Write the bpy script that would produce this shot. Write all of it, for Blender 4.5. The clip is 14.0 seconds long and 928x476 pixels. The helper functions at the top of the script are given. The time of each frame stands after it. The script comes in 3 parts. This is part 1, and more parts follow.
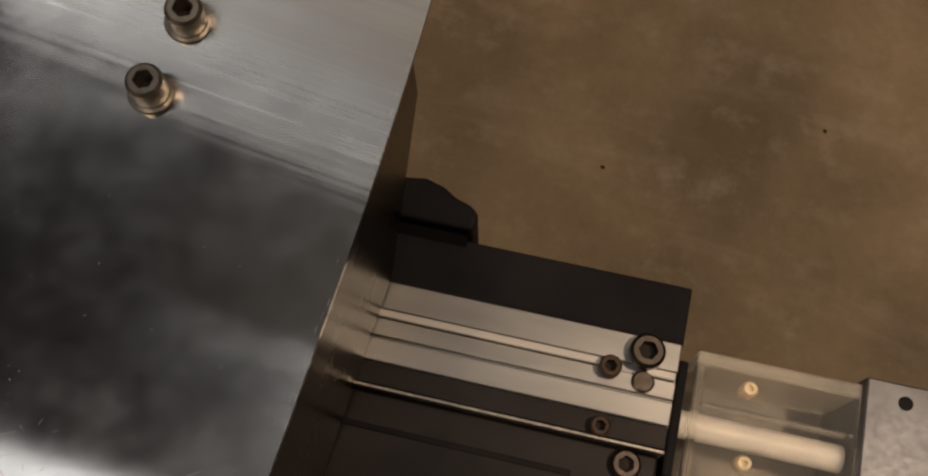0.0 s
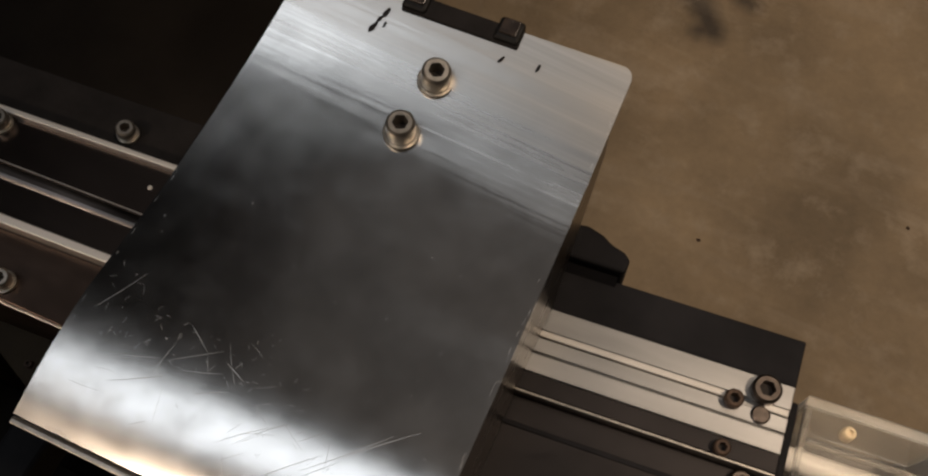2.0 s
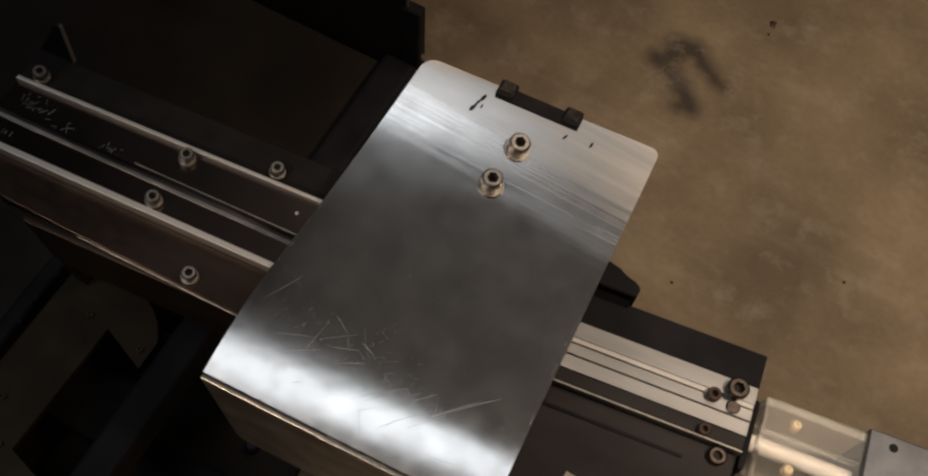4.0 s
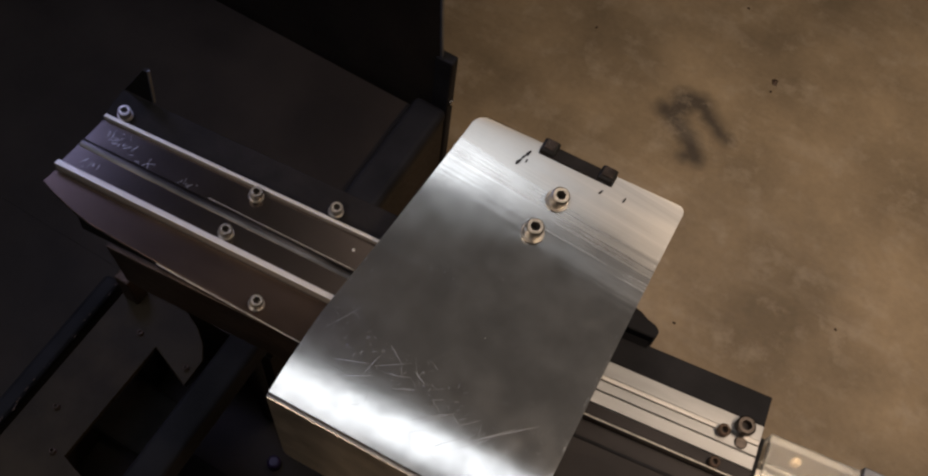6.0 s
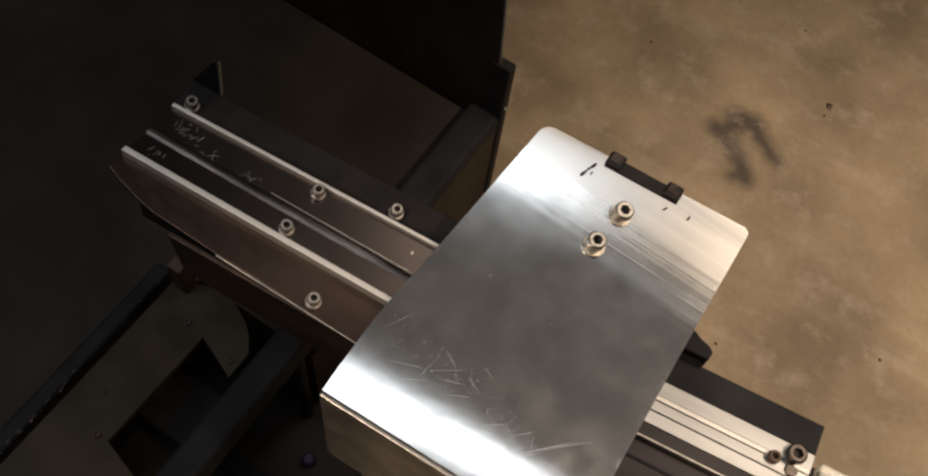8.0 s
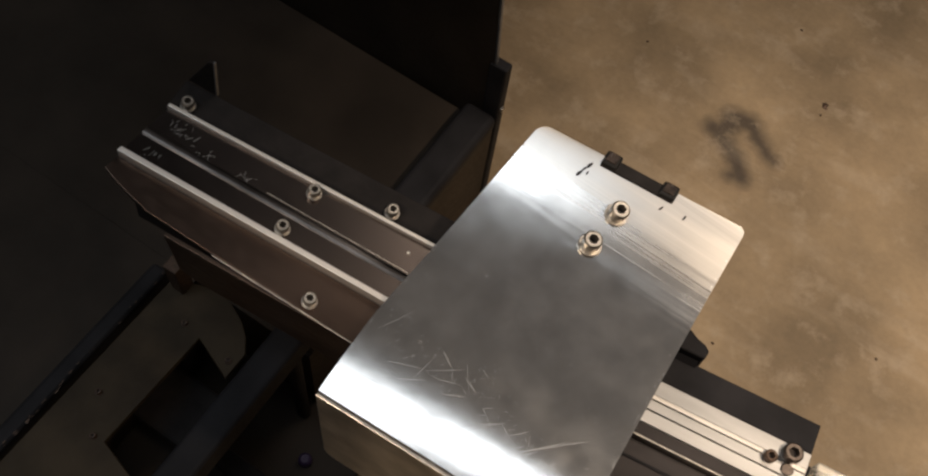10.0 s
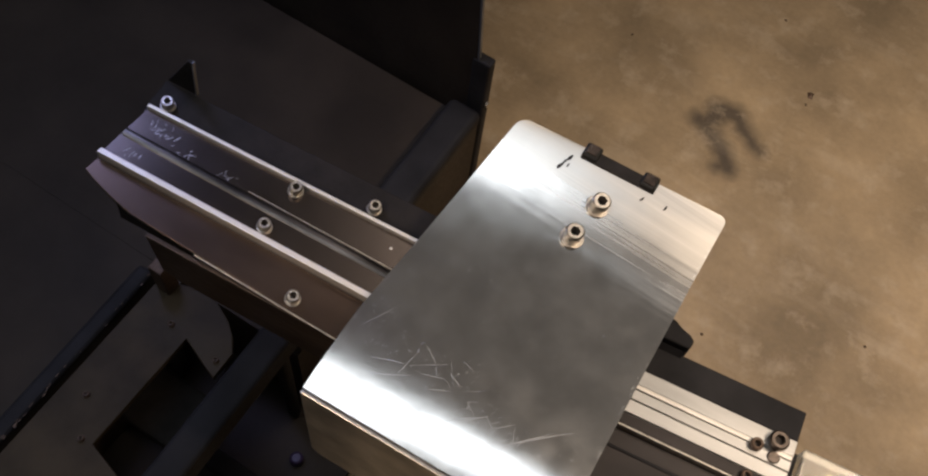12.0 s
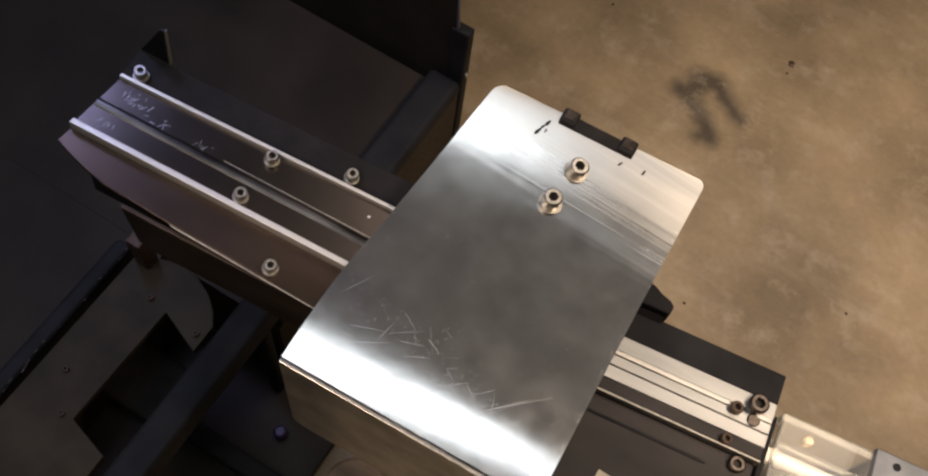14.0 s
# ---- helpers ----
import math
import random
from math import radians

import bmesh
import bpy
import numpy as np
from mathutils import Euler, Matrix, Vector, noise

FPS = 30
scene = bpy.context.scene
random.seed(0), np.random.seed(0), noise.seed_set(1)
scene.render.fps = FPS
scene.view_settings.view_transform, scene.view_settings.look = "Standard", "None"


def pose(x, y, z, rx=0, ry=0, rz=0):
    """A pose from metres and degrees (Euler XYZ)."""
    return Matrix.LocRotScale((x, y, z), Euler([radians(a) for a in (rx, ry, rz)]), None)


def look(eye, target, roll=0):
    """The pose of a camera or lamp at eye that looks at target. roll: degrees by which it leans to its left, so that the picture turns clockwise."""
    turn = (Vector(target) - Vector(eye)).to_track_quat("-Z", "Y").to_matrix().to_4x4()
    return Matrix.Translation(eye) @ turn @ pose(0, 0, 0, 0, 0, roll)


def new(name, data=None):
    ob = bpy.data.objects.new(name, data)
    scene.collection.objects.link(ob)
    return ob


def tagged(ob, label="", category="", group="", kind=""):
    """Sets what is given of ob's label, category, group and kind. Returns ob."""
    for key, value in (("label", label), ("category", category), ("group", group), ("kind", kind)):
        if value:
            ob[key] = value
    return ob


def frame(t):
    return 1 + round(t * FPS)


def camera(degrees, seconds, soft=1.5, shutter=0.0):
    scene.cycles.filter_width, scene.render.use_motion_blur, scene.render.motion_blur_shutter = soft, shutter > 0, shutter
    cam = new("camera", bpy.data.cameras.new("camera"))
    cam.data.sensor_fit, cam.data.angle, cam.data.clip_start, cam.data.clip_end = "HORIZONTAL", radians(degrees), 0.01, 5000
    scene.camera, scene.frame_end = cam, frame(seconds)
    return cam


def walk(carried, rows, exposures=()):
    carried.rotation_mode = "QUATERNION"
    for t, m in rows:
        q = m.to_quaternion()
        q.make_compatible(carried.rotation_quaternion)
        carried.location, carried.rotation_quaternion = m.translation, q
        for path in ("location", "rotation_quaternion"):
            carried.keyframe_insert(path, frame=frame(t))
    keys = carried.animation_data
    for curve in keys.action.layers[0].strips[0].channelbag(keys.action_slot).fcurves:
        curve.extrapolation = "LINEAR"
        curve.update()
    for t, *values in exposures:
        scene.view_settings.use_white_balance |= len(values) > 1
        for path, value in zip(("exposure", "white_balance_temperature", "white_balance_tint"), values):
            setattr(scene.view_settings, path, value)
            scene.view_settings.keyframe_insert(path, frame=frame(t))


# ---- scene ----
cam = camera(51.33, 14.0, soft=2.2)
PATH = [
    (0.0, (0.2161, 0.0587, 0.6651), (0.1493, 0.2099, 0.1932), -3.81),
    (0.5, (0.2085, 0.0566, 0.6656), (0.1264, 0.2120, 0.1975), -5.75),
    (1.0, (0.2022, 0.0422, 0.6821), (0.1062, 0.2019, 0.2181), -7.30),
    (1.5, (0.1931, 0.0235, 0.7055), (0.0944, 0.1886, 0.2439), -5.56),
    (2.0, (0.1868, 0.0062, 0.7270), (0.0865, 0.1772, 0.2680), -3.93),
    (2.5, (0.1782, -0.0158, 0.7572), (0.0835, 0.1632, 0.3000), -0.71),
    (3.0, (0.1730, -0.0383, 0.7884), (0.0817, 0.1475, 0.3332), 1.85),
    (5.5, (0.1430, -0.1087, 0.8982), (0.0631, 0.1074, 0.4544), 10.12),
    (6.0, (0.1372, -0.1096, 0.8981), (0.0542, 0.1062, 0.4548), 10.28),
    (6.5, (0.1323, -0.1115, 0.8973), (0.0455, 0.1035, 0.4543), 10.38),
    (7.0, (0.1260, -0.1143, 0.8960), (0.0361, 0.0999, 0.4532), 10.65),
    (7.5, (0.1206, -0.1173, 0.8945), (0.0275, 0.0953, 0.4516), 10.85),
    (8.0, (0.1188, -0.1181, 0.8940), (0.0235, 0.0930, 0.4509), 10.65),
    (10.5, (0.1203, -0.1177, 0.8940), (0.0263, 0.0946, 0.4511), 10.81),
    (11.0, (0.1220, -0.1170, 0.8944), (0.0285, 0.0956, 0.4517), 10.63),
    (11.5, (0.1235, -0.1168, 0.8947), (0.0312, 0.0960, 0.4517), 10.64),
    (12.0, (0.1268, -0.1156, 0.8942), (0.0353, 0.0970, 0.4510), 10.32),
    (12.5, (0.1310, -0.1150, 0.8937), (0.0422, 0.0976, 0.4500), 10.32),
    (13.0, (0.1329, -0.1168, 0.8903), (0.0487, 0.0938, 0.4447), 10.96),
    (13.5, (0.1344, -0.1170, 0.8901), (0.0528, 0.0913, 0.4429), 11.25),
    (14.0, (0.1338, -0.1167, 0.8895), (0.0537, 0.0912, 0.4419), 11.57),
]
walk(cam, [(t, look(eye, target, roll)) for t, eye, target, roll in PATH],
     exposures=((0.0, -1.3, 7300, 17), (0.7, -1.28, 7150, 16), (1.5, -1.05, 6700, 14), (3.0, -0.92, 6650, 14), (5.5, -0.85, 6650, 15), (6.1, -0.6, 6650, 15), (6.5, -0.35, 6650, 15), (7.5, 0.08, 6600, 13),
                (11.0, 0.08, 6600, 13), (12.5, 0.08, 6600, 13), (14.0, 0.1, 6600, 13)))


# ---- light ----
world = bpy.data.worlds.new("world")
scene.world = world
world.use_nodes = True
bg = world.node_tree.nodes["Background"]
bg.inputs["Color"].default_value = (0.55, 0.6, 0.7, 1)
bg.inputs["Strength"].default_value = 0.02


def lamp(name, eye, target, watts, colour, size, size_y=None):
    data = bpy.data.lights.new(name, "AREA")
    data.energy, data.color, data.size = watts, colour, size
    if size_y:
        data.shape, data.size_y = "RECTANGLE", size_y
    ob = new(name, data)
    ob.matrix_world = look(eye, target)
    return ob


def spot(name, eye, target, watts, colour, cone, blend, radius):
    data = bpy.data.lights.new(name, "SPOT")
    data.energy, data.color, data.spot_size, data.spot_blend, data.shadow_soft_size = watts, colour, radians(cone), blend, radius
    ob = new(name, data)
    ob.matrix_world = look(eye, target)
    return ob


spot("shop_spotlight", (0.95, 0.26, 2.05), (0.50, 0.38, 0.0), 112.0, (1.0, 0.81, 0.61), 48, 1.0, 0.08)
spot("bench_lamp", (-0.38, -0.78, 1.55), (0.13, 0.11, 0.38), 28.0, (1.0, 0.80, 0.60), 22, 0.8, 0.05)
tube = lamp("ceiling_tube", (-0.575, -0.485, 2.6), (-0.575, -0.485, 0.0), 11.5, (0.84, 0.93, 1.0), 1.75, 0.49)
tube.matrix_world = pose(-0.575, -0.485, 2.6, 0, 0, 18)
# broad dim light added in place of the evenly lit ceiling the cover reflects
ceiling_glow = lamp("ceiling_glow", (0.60, 1.61, 2.64), (0.60, 1.61, 0.0), 2.8, (1.0, 0.955, 0.89), 2.7, 3.18)
ceiling_glow.matrix_world = pose(0.60, 1.61, 2.64)
warm_panel = lamp("warm_ceiling_panel", (0.52, 1.36, 2.60), (0.52, 1.36, 0.0), 6.0, (1.0, 0.88, 0.74), 1.0, 0.7)
warm_panel.matrix_world = pose(0.52, 1.36, 2.60)


# ---- materials ----
def material(name, colour, rough=0.5, metal=0.0, spread=0.25, scale=40.0, stretch=(1, 1, 1), bump=0.1, fine=400.0, rough_spread=0.15, dark=None, coat=0.0, gloss=0.5):
    m = bpy.data.materials.new(name)
    m.use_nodes = True
    nt = m.node_tree
    n, l = nt.nodes, nt.links
    b = n["Principled BSDF"]
    tc = n.new("ShaderNodeTexCoord")
    mp = n.new("ShaderNodeMapping")
    mp.inputs["Scale"].default_value = stretch
    l.new(tc.outputs["Object"], mp.inputs["Vector"])
    big = n.new("ShaderNodeTexNoise")
    big.inputs["Scale"].default_value, big.inputs["Detail"].default_value = scale, 6
    small = n.new("ShaderNodeTexNoise")
    small.inputs["Scale"].default_value, small.inputs["Detail"].default_value = fine, 4
    for t in (big, small):
        l.new(mp.outputs[0], t.inputs["Vector"])
    ramp = n.new("ShaderNodeValToRGB")
    lo = dark or tuple(c * (1 - spread) for c in colour)
    hi = tuple(min(1, c * (1 + spread * 0.6)) for c in colour)
    ramp.color_ramp.elements[0].position, ramp.color_ramp.elements[1].position = 0.32, 0.68
    ramp.color_ramp.elements[0].color, ramp.color_ramp.elements[1].color = (*lo, 1), (*hi, 1)
    l.new(big.outputs["Fac"], ramp.inputs[0])
    l.new(ramp.outputs[0], b.inputs["Base Color"])
    mix = n.new("ShaderNodeMath")
    mix.operation = "MULTIPLY_ADD"
    mix.inputs[1].default_value, mix.inputs[2].default_value = rough_spread * 2, rough - rough_spread
    l.new(small.outputs["Fac"], mix.inputs[0])
    l.new(mix.outputs[0], b.inputs["Roughness"])
    b.inputs["Metallic"].default_value = metal
    b.inputs["Coat Weight"].default_value = coat
    b.inputs["Specular IOR Level"].default_value = gloss
    if bump:
        bp = n.new("ShaderNodeBump")
        bp.inputs["Strength"].default_value, bp.inputs["Distance"].default_value = bump, 0.0005
        l.new(small.outputs["Fac"], bp.inputs["Height"])
        l.new(bp.outputs[0], b.inputs["Normal"])
    return m


ALU = material("aluminium", (0.52, 0.51, 0.49), 0.42, 1.0, 0.30, 40, (0.15, 1, 1), 0.05, 500, 0.1)
EDGE = material("machined_edge", (0.82, 0.78, 0.72), 0.52, 0.7, 0.08, 60, (0.2, 1, 1), 0.05, 500, 0.1)
DARKSTEEL = material("dark_polished_steel", (0.115, 0.095, 0.086), 0.24, 1.0, 0.30, 14, (0.5, 1, 1), 0.0, 90, 0.04)
SHOULDER = material("dull_brown_steel", (0.085, 0.060, 0.048), 0.33, 1.0, 0.35, 22, (0.5, 1, 1), 0.05, 200, 0.08)
BLACK = material("black_paint", (0.025, 0.024, 0.026), 0.62, 0.0, 0.3, 30, (1, 1, 1), 0.1, 300, gloss=0.12)
BROWN = material("dark_brown_paint", (0.040, 0.030, 0.022), 0.6, 0.0, 0.35, 12, (1, 1, 1), 0.1, 200, gloss=0.2)
SCREW = material("screw_steel", (0.60, 0.555, 0.49), 0.36, 1.0, 0.2, 300, (1, 1, 1), 0.1, 1500, 0.1)
SCREW_DARK = material("dark_screw_steel", (0.16, 0.13, 0.11), 0.38, 1.0, 0.3, 300, (1, 1, 1), 0.1, 1500, 0.1)
PAINT = material("grey_blue_metal", (0.22, 0.23, 0.25), 0.4, 0.6, 0.2, 60, (1, 1, 1), 0.1, 400)


def concrete():
    """Brown concrete with mottled wear and one dark forked stain."""
    m = material("concrete", (0.33, 0.245, 0.150), 0.72, 0.0, 0.34, 8.5, (1, 1, 1), 0.3, 150)
    n, l = m.node_tree.nodes, m.node_tree.links
    b = n["Principled BSDF"]
    base = b.inputs["Base Color"].links[0].from_socket

    def math_node(op, a, c=None, d=None):
        k = n.new("ShaderNodeMath")
        k.operation = op
        for i, v in enumerate((a, c, d)):
            if v is None:
                continue
            if isinstance(v, (int, float)):
                k.inputs[i].default_value = v
            else:
                l.new(v, k.inputs[i])
        return k.outputs[0]
    tc = n.new("ShaderNodeTexCoord")
    wob = n.new("ShaderNodeTexNoise")
    wob.inputs["Scale"].default_value, wob.inputs["Detail"].default_value = 45, 4
    l.new(tc.outputs["Object"], wob.inputs["Vector"])
    mid = n.new("ShaderNodeVectorMath")
    mid.operation = "MULTIPLY_ADD"
    mid.inputs[1].default_value, mid.inputs[2].default_value = (0.015, 0.015, 0), (-0.0075, -0.0075, 0)
    l.new(wob.outputs["Color"], mid.inputs[0])
    place = n.new("ShaderNodeVectorMath")
    l.new(tc.outputs["Object"], place.inputs[0])
    l.new(mid.outputs[0], place.inputs[1])
    sep = n.new("ShaderNodeSeparateXYZ")
    l.new(place.outputs[0], sep.inputs[0])
    x, y = sep.outputs["X"], sep.outputs["Y"]
    near = None
    for x0, y0, x1, y1, r in ((0.080, 0.596, 0.104, 0.588, 0.006), (0.104, 0.588, 0.127, 0.568, 0.007), (0.127, 0.568, 0.135, 0.556, 0.007), (0.135, 0.556, 0.127, 0.550, 0.003), (0.092, 0.600, 0.099, 0.622, 0.009), (0.094, 0.624, 0.115, 0.626, 0.009), (0.115, 0.626, 0.129, 0.614, 0.006), (0.129, 0.614, 0.152, 0.600, 0.005), (0.152, 0.600, 0.161, 0.596, 0.002)):
        dx, dy = x1 - x0, y1 - y0
        ll = dx * dx + dy * dy
        h = math_node("ADD", math_node("MULTIPLY", math_node("SUBTRACT", x, x0), dx / ll), math_node("MULTIPLY", math_node("SUBTRACT", y, y0), dy / ll))
        h = math_node("MINIMUM", math_node("MAXIMUM", h, 0.0), 1.0)
        ex = math_node("SUBTRACT", math_node("SUBTRACT", x, x0), math_node("MULTIPLY", h, dx))
        ey = math_node("SUBTRACT", math_node("SUBTRACT", y, y0), math_node("MULTIPLY", h, dy))
        d = math_node("SUBTRACT", math_node("SQRT", math_node("ADD", math_node("MULTIPLY", ex, ex), math_node("MULTIPLY", ey, ey))), r)
        near = d if near is None else math_node("MINIMUM", near, d)
    mask = n.new("ShaderNodeMapRange")
    mask.inputs["From Min"].default_value, mask.inputs["From Max"].default_value = 0.013, -0.004
    l.new(near, mask.inputs["Value"])
    stain = n.new("ShaderNodeMix")
    stain.data_type = "RGBA"
    l.new(math_node("MULTIPLY", mask.outputs[0], 0.85), stain.inputs[0])
    l.new(base, stain.inputs[6])
    stain.inputs[7].default_value = (0.05, 0.040, 0.033, 1)
    # pale rubbed patches and grey film at a second scale
    film = n.new("ShaderNodeTexNoise")
    film.inputs["Scale"].default_value, film.inputs["Detail"].default_value, film.inputs["Roughness"].default_value = 26, 9, 0.66
    l.new(tc.outputs["Object"], film.inputs["Vector"])
    cut = n.new("ShaderNodeMapRange")
    cut.inputs["From Min"].default_value, cut.inputs["From Max"].default_value = 0.52, 0.72
    l.new(film.outputs["Fac"], cut.inputs["Value"])
    pale = n.new("ShaderNodeMix")
    pale.data_type = "RGBA"
    l.new(math_node("MULTIPLY", cut.outputs[0], 0.75), pale.inputs[0])
    l.new(stain.outputs[2], pale.inputs[6])
    pale.inputs[7].default_value = (0.43, 0.345, 0.245, 1)
    # long pale trowel streaks
    lay = n.new("ShaderNodeMapping")
    lay.inputs["Rotation"].default_value = (0, 0, radians(40))
    lay.inputs["Scale"].default_value = (5, 21, 1)
    l.new(tc.outputs["Object"], lay.inputs["Vector"])
    trowel = n.new("ShaderNodeTexNoise")
    trowel.inputs["Scale"].default_value, trowel.inputs["Detail"].default_value, trowel.inputs["Distortion"].default_value = 1.0, 7, 1.2
    l.new(lay.outputs[0], trowel.inputs["Vector"])
    swept = n.new("ShaderNodeMapRange")
    swept.inputs["From Min"].default_value, swept.inputs["From Max"].default_value = 0.54, 0.74
    l.new(trowel.outputs["Fac"], swept.inputs["Value"])
    streaked = n.new("ShaderNodeMix")
    streaked.data_type = "RGBA"
    l.new(math_node("MULTIPLY", swept.outputs[0], 0.38), streaked.inputs[0])
    l.new(pale.outputs[2], streaked.inputs[6])
    streaked.inputs[7].default_value = (0.46, 0.375, 0.275, 1)
    # fine grit in the surface
    speck = n.new("ShaderNodeTexNoise")
    speck.inputs["Scale"].default_value, speck.inputs["Detail"].default_value, speck.inputs["Roughness"].default_value = 120, 8, 0.7
    l.new(tc.outputs["Object"], speck.inputs["Vector"])
    tone = n.new("ShaderNodeMapRange")
    tone.inputs["From Min"].default_value, tone.inputs["From Max"].default_value = 0.3, 0.7
    tone.inputs["To Min"].default_value, tone.inputs["To Max"].default_value = 0.90, 1.09
    l.new(speck.outputs["Fac"], tone.inputs["Value"])
    gritty = n.new("ShaderNodeMix")
    gritty.data_type, gritty.blend_type = "RGBA", "MULTIPLY"
    gritty.inputs[0].default_value = 1.0
    l.new(streaked.outputs[2], gritty.inputs[6])
    l.new(tone.outputs[0], gritty.inputs[7])
    l.new(gritty.outputs[2], b.inputs["Base Color"])
    return m


CONCRETE = concrete()
WALL = material("plain_wall", (0.45, 0.42, 0.38), 0.8, 0.0, 0.1, 3, (1, 1, 1), 0.1, 60)
WHITE = material("white_plastic_rod", (0.62, 0.59, 0.54), 0.4, 0.0, 0.1, 60)


def clear_plastic():
    m = material("clear_plastic", (0.97, 0.95, 0.90), 0.03, 0.0, 0.03, 60, (1, 1, 1), 0.0, 200, 0.015)
    b = m.node_tree.nodes["Principled BSDF"]
    b.inputs["Transmission Weight"].default_value = 0.97
    b.inputs["IOR"].default_value = 1.4
    return m


CLEAR = clear_plastic()


def cover_steel():
    """Steel plate: cloudy and polished, sanded along x on the raised back edge."""
    m = material("brushed_cover_steel", (0.60, 0.585, 0.56), 0.145, 1.0, 0.15, 48, (1, 1, 1), 0.0, 70, 0.04)
    n, l = m.node_tree.nodes, m.node_tree.links
    b = n["Principled BSDF"]
    tc = n.new("ShaderNodeTexCoord")
    sep = n.new("ShaderNodeSeparateXYZ")
    l.new(tc.outputs["Object"], sep.inputs[0])
    mp = n.new("ShaderNodeMapping")
    mp.inputs["Rotation"].default_value = (0, 0, radians(4))
    mp.inputs["Scale"].default_value = (9, 700, 1)
    l.new(tc.outputs["Object"], mp.inputs["Vector"])
    brush = n.new("ShaderNodeTexNoise")
    brush.inputs["Scale"].default_value, brush.inputs["Detail"].default_value = 1.0, 5
    l.new(mp.outputs[0], brush.inputs["Vector"])
    edge = n.new("ShaderNodeMath")
    edge.operation = "MULTIPLY_ADD"
    edge.inputs[1].default_value, edge.inputs[2].default_value = 0.045, -0.0315
    l.new(brush.outputs["Fac"], edge.inputs[0])
    add = n.new("ShaderNodeMath")
    add.operation = "ADD"
    slant = n.new("ShaderNodeMath")
    slant.operation = "MULTIPLY_ADD"
    slant.inputs[1].default_value = 0.12
    l.new(sep.outputs["X"], slant.inputs[0])
    l.new(sep.outputs["Y"], slant.inputs[2])
    l.new(slant.outputs[0], add.inputs[0])
    l.new(edge.outputs[0], add.inputs[1])
    zone = n.new("ShaderNodeMapRange")
    zone.inputs["From Min"].default_value, zone.inputs["From Max"].default_value = 0.146, 0.197
    l.new(add.outputs[0], zone.inputs["Value"])
    rough = n.new("ShaderNodeMix")
    rough.data_type = "FLOAT"
    l.new(zone.outputs[0], rough.inputs[0])
    l.new(b.inputs["Roughness"].links[0].from_socket, rough.inputs[2])
    rough.inputs[3].default_value = 0.42
    l.new(rough.outputs[0], b.inputs["Roughness"])
    # grey and bright sanding lines in the metal itself
    tone = n.new("ShaderNodeMapRange")
    tone.inputs["From Min"].default_value, tone.inputs["From Max"].default_value = 0.30, 0.70
    tone.inputs["To Min"].default_value, tone.inputs["To Max"].default_value = 0.30, 1.22
    l.new(brush.outputs["Fac"], tone.inputs["Value"])
    lines = n.new("ShaderNodeMix")
    lines.data_type, lines.blend_type = "RGBA", "MULTIPLY"
    fade = n.new("ShaderNodeMapRange")
    fade.inputs["From Min"].default_value, fade.inputs["From Max"].default_value = 0.150, 0.188
    fade.inputs["To Min"].default_value, fade.inputs["To Max"].default_value = 1.0, 0.22
    l.new(sep.outputs["Y"], fade.inputs["Value"])
    share = n.new("ShaderNodeMath")
    share.operation = "MULTIPLY"
    l.new(zone.outputs[0], share.inputs[0])
    l.new(fade.outputs[0], share.inputs[1])
    l.new(share.outputs[0], lines.inputs[0])
    clean = n.new("ShaderNodeMix")
    clean.data_type = "RGBA"
    l.new(zone.outputs[0], clean.inputs[0])
    l.new(b.inputs["Base Color"].links[0].from_socket, clean.inputs[6])
    clean.inputs[7].default_value = (0.46, 0.445, 0.42, 1)
    l.new(clean.outputs[2], lines.inputs[6])
    l.new(tone.outputs[0], lines.inputs[7])
    l.new(lines.outputs[2], b.inputs["Base Color"])
    # slightly wavy sheet
    wave = n.new("ShaderNodeTexNoise")
    wave.inputs["Scale"].default_value, wave.inputs["Detail"].default_value = 48, 3
    l.new(tc.outputs["Object"], wave.inputs["Vector"])
    bump = n.new("ShaderNodeBump")
    bump.inputs["Strength"].default_value, bump.inputs["Distance"].default_value = 0.13, 0.0006
    l.new(wave.outputs["Fac"], bump.inputs["Height"])
    l.new(bump.outputs[0], b.inputs["Normal"])
    # smudges, and fine pits that dull the polish
    smudge = n.new("ShaderNodeTexNoise")
    smudge.inputs["Scale"].default_value, smudge.inputs["Detail"].default_value, smudge.inputs["Roughness"].default_value = 75, 8, 0.72
    l.new(tc.outputs["Object"], smudge.inputs["Vector"])
    worn = n.new("ShaderNodeMapRange")
    worn.inputs["From Min"].default_value, worn.inputs["From Max"].default_value = 0.42, 0.74
    worn.inputs["To Min"].default_value, worn.inputs["To Max"].default_value = 0.0, 0.022
    l.new(smudge.outputs["Fac"], worn.inputs["Value"])
    dulled = n.new("ShaderNodeMath")
    dulled.operation = "ADD"
    l.new(rough.outputs[0], dulled.inputs[0])
    l.new(worn.outputs[0], dulled.inputs[1])
    # haze of fine scratches towards the front edge
    haze = n.new("ShaderNodeMapRange")
    haze.inputs["From Min"].default_value, haze.inputs["From Max"].default_value = 0.075, 0.022
    haze.inputs["To Min"].default_value, haze.inputs["To Max"].default_value = 0.0, 0.13
    l.new(sep.outputs["Y"], haze.inputs["Value"])
    patchy = n.new("ShaderNodeMath")
    patchy.operation = "MULTIPLY_ADD"
    l.new(smudge.outputs["Fac"], patchy.inputs[0])
    l.new(haze.outputs[0], patchy.inputs[1])
    l.new(dulled.outputs[0], patchy.inputs[2])
    l.new(patchy.outputs[0], b.inputs["Roughness"])
